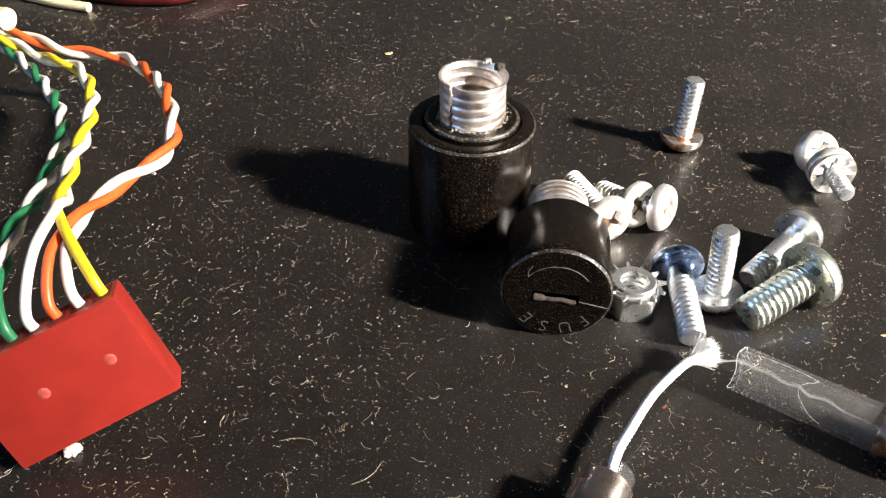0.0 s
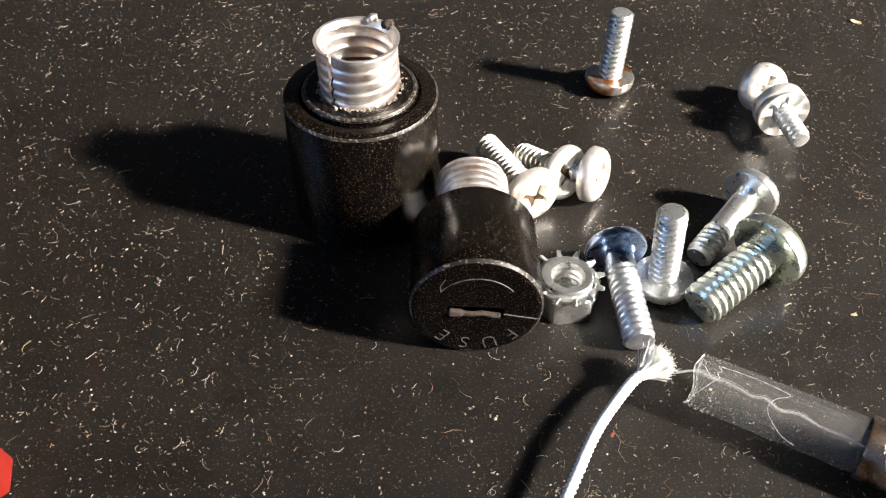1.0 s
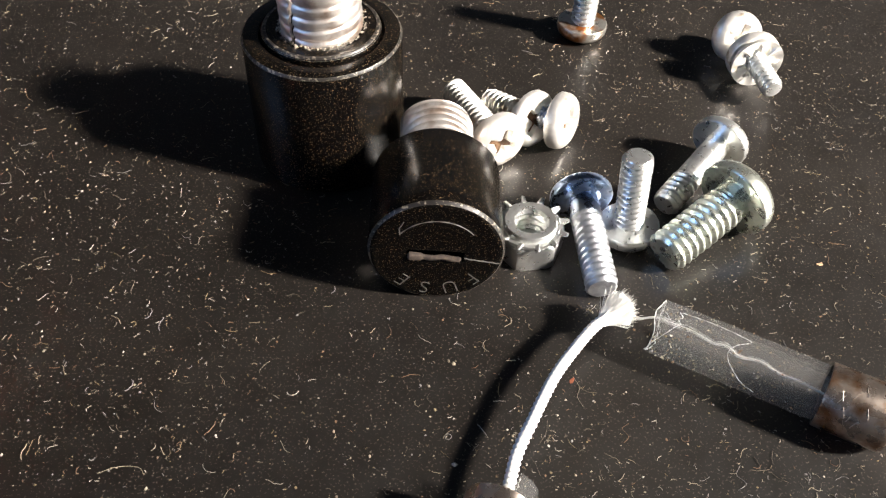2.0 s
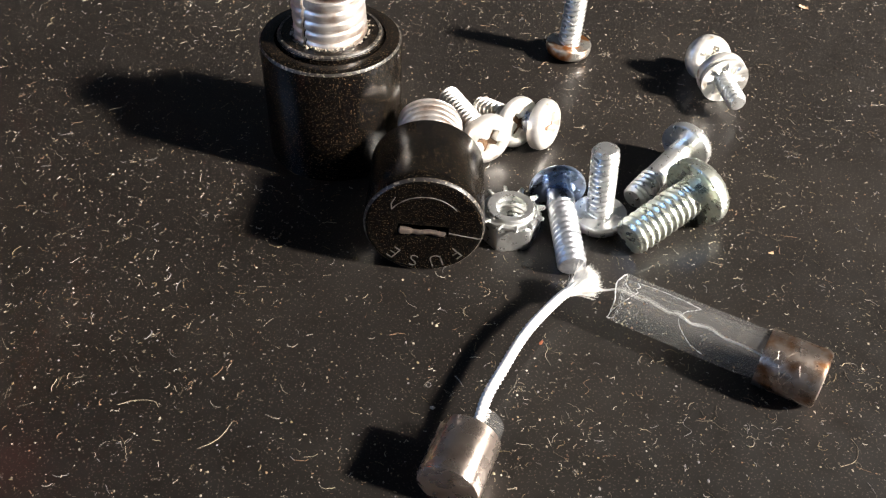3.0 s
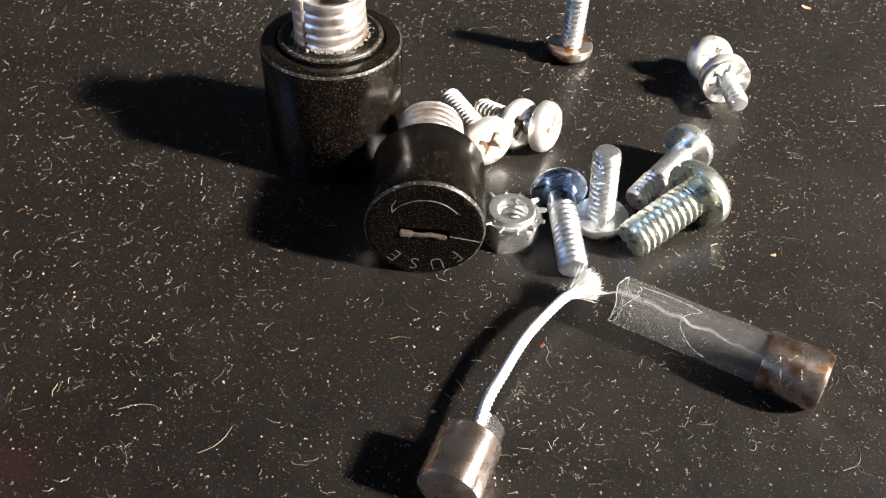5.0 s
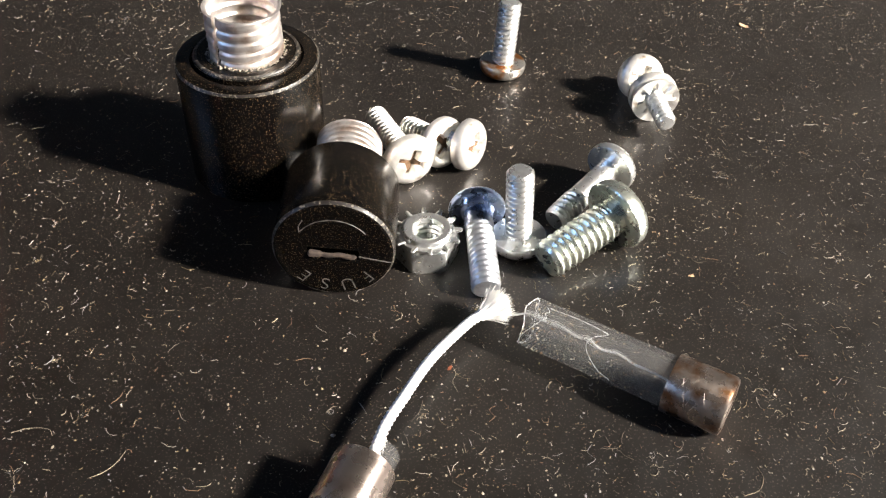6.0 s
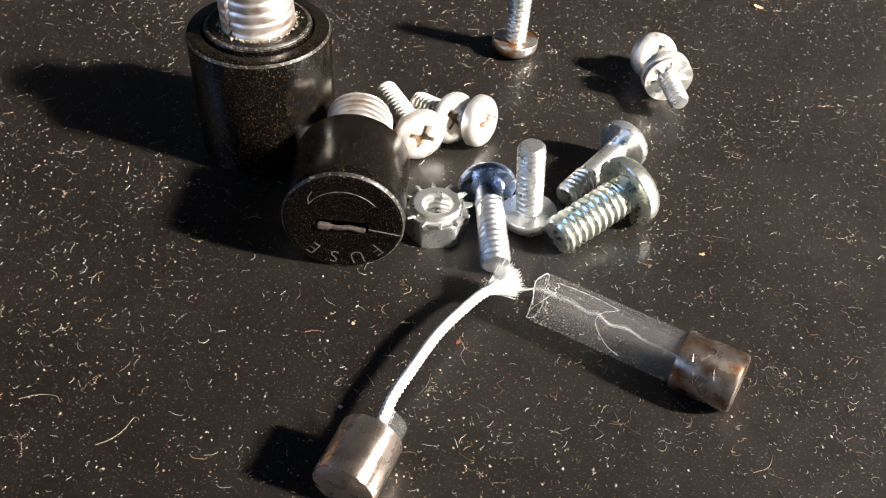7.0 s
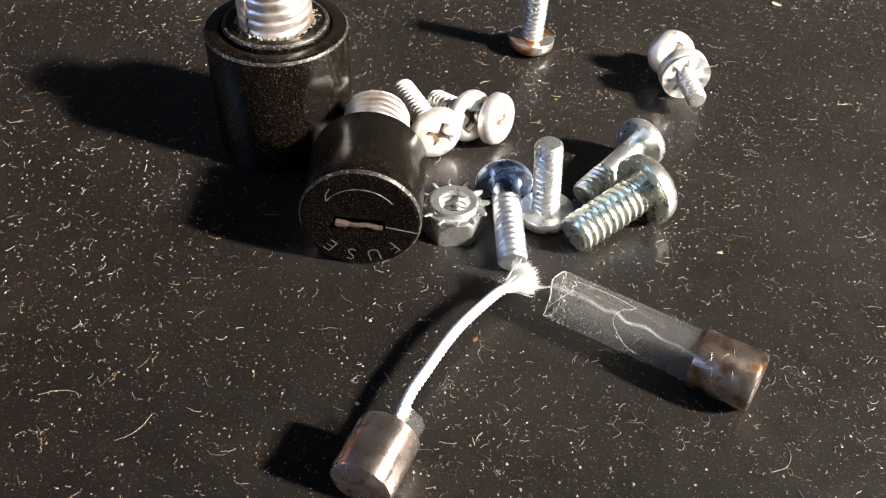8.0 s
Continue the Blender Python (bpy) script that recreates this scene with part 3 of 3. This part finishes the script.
# ---- the other fuse end with its wound core ----
E0, EA = Vector((20.32, 63.9, 3.1)), Vector((math.cos(radians(65)), math.sin(radians(65)), 0))
end = thing("fuse_end", "shiny metal fuse end cap with a curved white wound fibre core", "fuse end", aim(E0 - EA * 6.2, EA))
part("end_cap", lathe([(0.3, -0.02), (2.7, 0), (2.98, 0.12), (3.1, 0.45), (3.08, 3), (3.1, 6.0), (3.05, 6.2), (2.85, 6.2), (2.82, 6.0), (2.8, 1.5), (0.3, 1.4)], 72, True, True, wobble=0.02), CAPMETAL, end, "shiny nickel end cap")
bm = bmesh.new()
grid(bm, [[(2.76 * math.cos(a), 2.76 * math.sin(a), z) for a in [radians(112 + 5 * k) for k in range(15)]] for z in (3.0, 8.1)]
     + [[(2.40 * math.cos(a), 2.40 * math.sin(a), z) for a in [radians(112 + 5 * k) for k in range(15)]] for z in (7.9, 3.0)], wrap=False)
part("glass_shard", bm, GLASS, end, "broken rim of clear glass")
to_end = end.matrix_world.inverted()


def local(p):
    return (to_end @ (Vector(p) * MM)) / MM


core_path = [local(p) for p in smooth_path([(19.4, 61.8, 3.1), (20.4, 63.9, 3.1), (21.25, 65.5, 3.1), (22.35, 68.4, 3.1), (24.1, 71.4, 3.2), (27.3, 76.5, 3.25), (31.35, 81.2, 3.1), (33.3, 82.9, 2.9)], 30)]
run = [0.0]
for a, b in zip(core_path, core_path[1:]):
    run.append(run[-1] + (b - a).length)
part("wound_core", sweep(core_path, lambda i, a: 0.53 + 0.075 * math.cos(a - 2 * math.pi * run[i] / 0.60), 14), CORE, end, "white wound fibre core", 70)
tipv, out = Vector((32.9, 82.55, 2.95)), Vector((0.83, 0.55, -0.03)).normalized()
flare = [local(tipv + out * 0.29 * i) for i in range(11)]
bm = sweep(flare, lambda i, a: (0.52 + 0.085 * i) * (1 + 0.10 * math.sin(11 * a + i * 0.2) + 0.12 * noise.noise((math.cos(a) * 2, math.sin(a) * 2, i * 0.5))), 40)
fr = random.Random(3)
across = out.cross(Vector((0, 0, 1))).normalized()
above = across.cross(out).normalized()
for i in range(2600):
    ang, frac = fr.uniform(0, 2 * math.pi), math.sqrt(fr.random())
    side = (across * math.cos(ang) + above * math.sin(ang)) * frac
    L = fr.uniform(2.9, 3.9) - 0.5 * frac + (0.9 if fr.random() < 0.02 else 0)
    q0 = tipv + side * 0.45
    q2 = q0 + out * L + side * (1.25 + fr.uniform(-0.15, 0.25) + (0.7 if fr.random() < 0.03 else 0))
    q2.z = max(0.15, q2.z)
    q1 = (q0 + q2) / 2 - side * 0.15
    sweep([local(q) for q in (q0, q1, q2)], lambda i, a: 0.042 - 0.012 * i, 3, bm)
tagged(part("fray", bm, CORE, end, "frayed white glass fibres", 70), kind="stuff")

# ---- red connector with twisted wires ----
C0 = Vector((-24.2, 71.7, 7.8))
U, V = Vector((-0.877, -0.315, -0.358)).normalized(), Vector((-0.41, 0.14, 0.90))
V = (V - U * U.dot(V)).normalized()
W = U.cross(V)
if W.y < 0:
    W = -W
LEN, HGT, THK = 18.7, 12.8, 4.4
# local x runs along the length, y up to the wire end, z towards the face
m = Matrix((-U, V, (-U).cross(V))).transposed().to_4x4()
con = thing("wire_connector", "red plastic connector housing on twisted wire pairs, resting on one corner", "connector", mm(*C0) @ m)
SGN = 1 if (-U).cross(V).dot(W) > 0 else -1
bm = box((LEN, HGT, THK), 0.35, (-LEN / 2, HGT / 2, SGN * THK / 2))
part("housing", bm, RED, con, "red plastic housing")
POS = [1.5 + 2.54 * i for i in range(7)]
# solid blocks, not hollows: their dark red paints the shade of the wire openings
for s in POS:
    part("cavity_shade_block", box((2.0, 0.5, 2.9), 0.1, (-s, HGT - 0.2, SGN * THK / 2)), CAVITY_SHADE, con)
for s in (4.2, 11.8):
    part("latch_dimple", lathe([(0.75, -0.05), (0.6, 0.06), (0.4, 0.12), (0.1, 0.14)], 20), PINK, con, "small pale raised dimple", 60, mm(-s, 6.8, 0) @ pose(0, 0, 0, 180 if SGN > 0 else 0, 0, 0))
to_con = con.matrix_world.inverted()


def conlocal(pts):
    return [(to_con @ (Vector(p) * MM)) / MM for p in pts]


def into(i, depth):
    """The place of wire i, that far inside the housing."""
    return C0 + U * POS[i] + V * (HGT - depth) + W * THK / 2


RW = 0.58


def wire(name, mat, pts, label, r=RW, steps=10):
    return part(name, sweep(conlocal(smooth_path(pts, steps)), r, 10), mat, con, label, 60)


def pair(pts, ma, mb, la, lb, ia, ib, pitch, phase=0.0, ends=True):
    """Two insulated strands twisted round one line, which part and enter the housing."""
    path = smooth_path(pts, 12)
    for mat, lab, i, ph in ((ma, la, ia, phase), (mb, lb, ib, phase + math.pi)):
        strand = helix_path(path, RW * 0.9, pitch, ph)
        tail = smooth_path([tuple(strand[-1]), tuple(strand[-1] * 0.45 + into(i, -3.2) * 0.55 + V * 0.6), tuple(into(i, -1.8)), tuple(into(i, 1.2))], 8)[1:]
        part("wire", sweep(conlocal(strand + tail), RW, 10), mat, con, lab, 60)


pair([(-72.3, 147.6, 13), (-67.4, 146.7, 12), (-60.6, 143.2, 11.5), (-55.1, 142, 11.5), (-48.9, 139.8, 11.7), (-42.9, 131.3, 14), (-37.0, 120.6, 17), (-33.4, 111.4, 18),
      (-31.3, 103.1, 18.5), (-32.5, 97.7, 19), (-34.5, 93, 19.5), (-36, 87.7, 20), (-36.2, 82.4, 21.2)], ORANGE, WHITE, "orange insulated wire", "white insulated wire", 2, 1, 17, 1.2)
pair([(-72.5, 147.6, 11.4), (-65.2, 143, 10.6), (-59.7, 138.1, 12), (-54.8, 134.6, 12.5), (-49.4, 125.1, 14), (-45.7, 114.3, 16), (-44, 106.8, 17), (-42.3, 98.5, 18.5), (-39.9, 89.8, 20),
      (-37.9, 83.6, 22.4)], YELLOW, WHITE, "yellow insulated wire", "white insulated wire", 0, 3, 18, 2.6)
pair([(-73.5, 148.5, 9.6), (-67.1, 141.8, 10), (-59.6, 132, 11), (-52.9, 120.9, 12.5), (-48.9, 110.8, 14), (-46.4, 100.9, 16), (-44.8, 92, 17.5), (-44.7, 85.8, 18), (-43.4, 79.7, 18.2)],
     GREEN, WHITE, "green insulated wire", "white insulated wire", 4, 5, 13.5, 0.4)
chipob = part("plastic_chip", lathe([(0.7, 0.0), (1.0, 0.3), (0.8, 0.7), (0.3, 0.85)], 18, wobble=0.3), WHITE)
chipob.matrix_world = mm(-36.8, 69.3, 0)
tagged(chipob, "small pale plastic chip on the table under the connector", "plastic chip")
sheath = part("cable_sheath", sweep(smooth_path([(-95, 158, 2.6), (-86, 152, 8), (-80, 148, 13), (-73, 143, 17), (-67.6, 140.7, 17.9), (-66.7, 140.3, 18.0)], 8), 1.8, 20), CREAM)
tagged(sheath, "cream cable sheath end from which the pairs come", "cable")
redc = part("cable", sweep(smooth_path([(-150, 235, 2.5), (-105, 208, 2.5), (-80, 193.8, 2.5), (-69, 189, 2.5), (-60, 188, 2.5), (-52, 190.4, 2.5), (-42, 205, 2.5), (-34, 240, 2.5)], 12), 2.5, 20), DARKRED)
tagged(redc, "dark red insulated cable lying in a bend on the table", "cable")
crm = part("cable", sweep(smooth_path([(-125, 205, 1.0), (-105, 196, 1.0), (-88, 189.5, 1.0), (-79, 185.8, 1.0), (-71.5, 183.6, 1.0)], 10), 1.0, 12), CREAM)
tagged(crm, "cream insulated wire end beside a red cable", "cable")

# ---- dust and lint on the table ----
dr = random.Random(11)
verts, faces = [], []


def speck(x, y, r):
    b = len(verts)
    st, ang = dr.uniform(0.6, 1.9), dr.uniform(0, 6.3)
    for a, rr, z in [(ang + i * 2 * math.pi / 5, r * dr.uniform(0.6, 1.2), 0.0) for i in range(5)]:
        dx, dy = rr * math.cos(a), rr * math.sin(a) / st
        verts.append(((x + dx) * MM, (y + dy) * MM, 0.005 * MM))
    verts.append((x * MM, y * MM, r * dr.uniform(0.5, 1.0) * MM))
    for i in range(5):
        faces.append((b + i, b + (i + 1) % 5, b + 5))


def fibre(x, y, length, w):
    a, bend = dr.uniform(0, 6.3), dr.gauss(0, 0.22 if length < 2.5 else 0.1)
    n, p = 6, (x, y, 0.03)
    start = len(verts)
    for i in range(n + 1):
        z = 0.03 + 0.10 * abs(math.sin(i * 1.3 + x))
        nx, ny = -math.sin(a) * w, math.cos(a) * w
        verts.extend((((p[0] + nx) * MM, (p[1] + ny) * MM, z * MM), ((p[0] - nx) * MM, (p[1] - ny) * MM, z * MM), (p[0] * MM, p[1] * MM, (z + 1.6 * w) * MM)))
        a += bend + dr.gauss(0, 0.25)
        p = (p[0] + math.cos(a) * length / n, p[1] + math.sin(a) * length / n, 0)
    for i in range(n):
        for j in range(3):
            k = (j + 1) % 3
            faces.append((start + 3 * i + j, start + 3 * i + k, start + 3 * i + 3 + k, start + 3 * i + 3 + j))


for _ in range(42000):
    x, y = dr.uniform(-95, 110), dr.uniform(45, 215)
    if noise.noise((x * 0.03, y * 0.03, 0)) < dr.uniform(-0.5, 0.9):
        speck(x, y, min(0.14, 0.042 * dr.paretovariate(1.9)))
for _ in range(17000):
    x, y = dr.uniform(-90, 105), dr.uniform(45, 200)
    if noise.noise((x * 0.05, y * 0.05, 4)) < dr.uniform(-0.5, 0.9) and dr.random() < 1.35 - y / 220:
        fibre(x, y, min(1.7, 0.27 * dr.paretovariate(1.75)), dr.uniform(0.015, 0.032))
for _ in range(110):
    cx, cy, k = dr.uniform(-100, 105), dr.uniform(48, 190), dr.uniform(0.3, 0.75)
    for _ in range(dr.randint(4, 11)):
        fibre(cx + dr.gauss(0, 0.8 * k), cy + dr.gauss(0, 0.8 * k), dr.uniform(0.4, 1.6) * k, dr.uniform(0.010, 0.024))
    for _ in range(dr.randint(2, 8)):
        speck(cx + dr.gauss(0, 0.9 * k), cy + dr.gauss(0, 0.9 * k), dr.uniform(0.04, 0.14))


def hair(points, w):
    """A long lint hair through a few places on the table."""
    start, path = len(verts), smooth_path([(x, y, 0.05) for x, y in points], 6)
    for q, t, side, up in frames_along(path):
        verts.extend(tuple((q + v * w) * MM) for v in (side, -side, up * 1.6))
    for i in range(len(path) - 1):
        for j in range(3):
            k = (j + 1) % 3
            faces.append((start + 3 * i + j, start + 3 * i + k, start + 3 * i + 3 + k, start + 3 * i + 3 + j))


for line in ([(-5.9, 65.8), (-4.6, 66.4), (-3.6, 67.4), (-2.9, 68.8)], [(-14.5, 71.4), (-12.8, 71.9), (-11.0, 71.7), (-10.4, 70.9)], [(42.0, 65.0), (42.9, 65.6), (42.3, 66.5), (42.9, 67.4)],
             [(32.9, 70.6), (33.5, 71.2), (33.1, 72.1), (33.8, 72.6)], [(30.0, 74.6), (29.6, 75.9), (30.0, 77.0), (29.6, 78.3)], [(25.0, 71.0), (25.9, 72.2), (26.3, 73.6)], [(56.5, 60.8), (58.2, 61.4), (59.0, 62.8), (58.8, 64.0)]):
    hair(line, 0.022)
for x, y, r in ((18.2, 80.8, 0.26), (17.1, 69.7, 0.36), (-42.4, 124.2, 0.6)):
    speck(x, y, r)
me = bpy.data.meshes.new("dust")
me.from_pydata(verts, [], faces)
me.materials.append(DUST)
tagged(new("dust", me), "pale dust specks and lint fibres scattered on the table", "dust", kind="stuff")


# ---- loose flakes on the table ----
def flake(label, x, y, size, turn, mat):
    """A curled chip with an uneven outline, lying on the table."""
    bm, fl = bmesh.new(), random.Random(int(x * 10))
    outline = [size * fl.uniform(0.55, 1.1) for _ in range(12)]
    rows = []
    for f, lift in ((1.0, 0.0), (0.96, 0.12), (0.5, 0.17), (0.05, 0.15)):
        rows.append([(outline[k] * f * math.cos(math.pi * k / 6), 0.55 * outline[k] * f * math.sin(math.pi * k / 6),
                      size * (lift + 0.25 * (f * math.cos(math.pi * k / 6)) ** 2)) for k in range(12)])
    grid(bm, rows, True, True, True)
    ob = part("flake", bm, mat, sharp=60)
    ob.matrix_world = mm(x, y, 0.01) @ pose(0, 0, 0, 0, 0, turn)
    return tagged(ob, label, "flake")


RUSTFLAKE = material("rust_flake", (0.24, 0.075, 0.035), 0.8, vary=0.4, scale=1500)
TANFLAKE = material("tan_flake", (0.50, 0.33, 0.20), 0.8, vary=0.3, scale=1500)
flake("small rust-red flake lying beside the white fibre core", 29.4, 77.8, 0.42, 60, RUSTFLAKE)
flake("small orange-brown flake lying on the dusty table", 84.4, 149.6, 1.0, 140, TANFLAKE)
flake("small tan flake lying on the dusty table", 59.4, 90.8, 0.5, 20, TANFLAKE)
flake("pinkish tan flake lying behind the fuse holder", -8.5, 167.2, 0.9, 30, TANFLAKE)
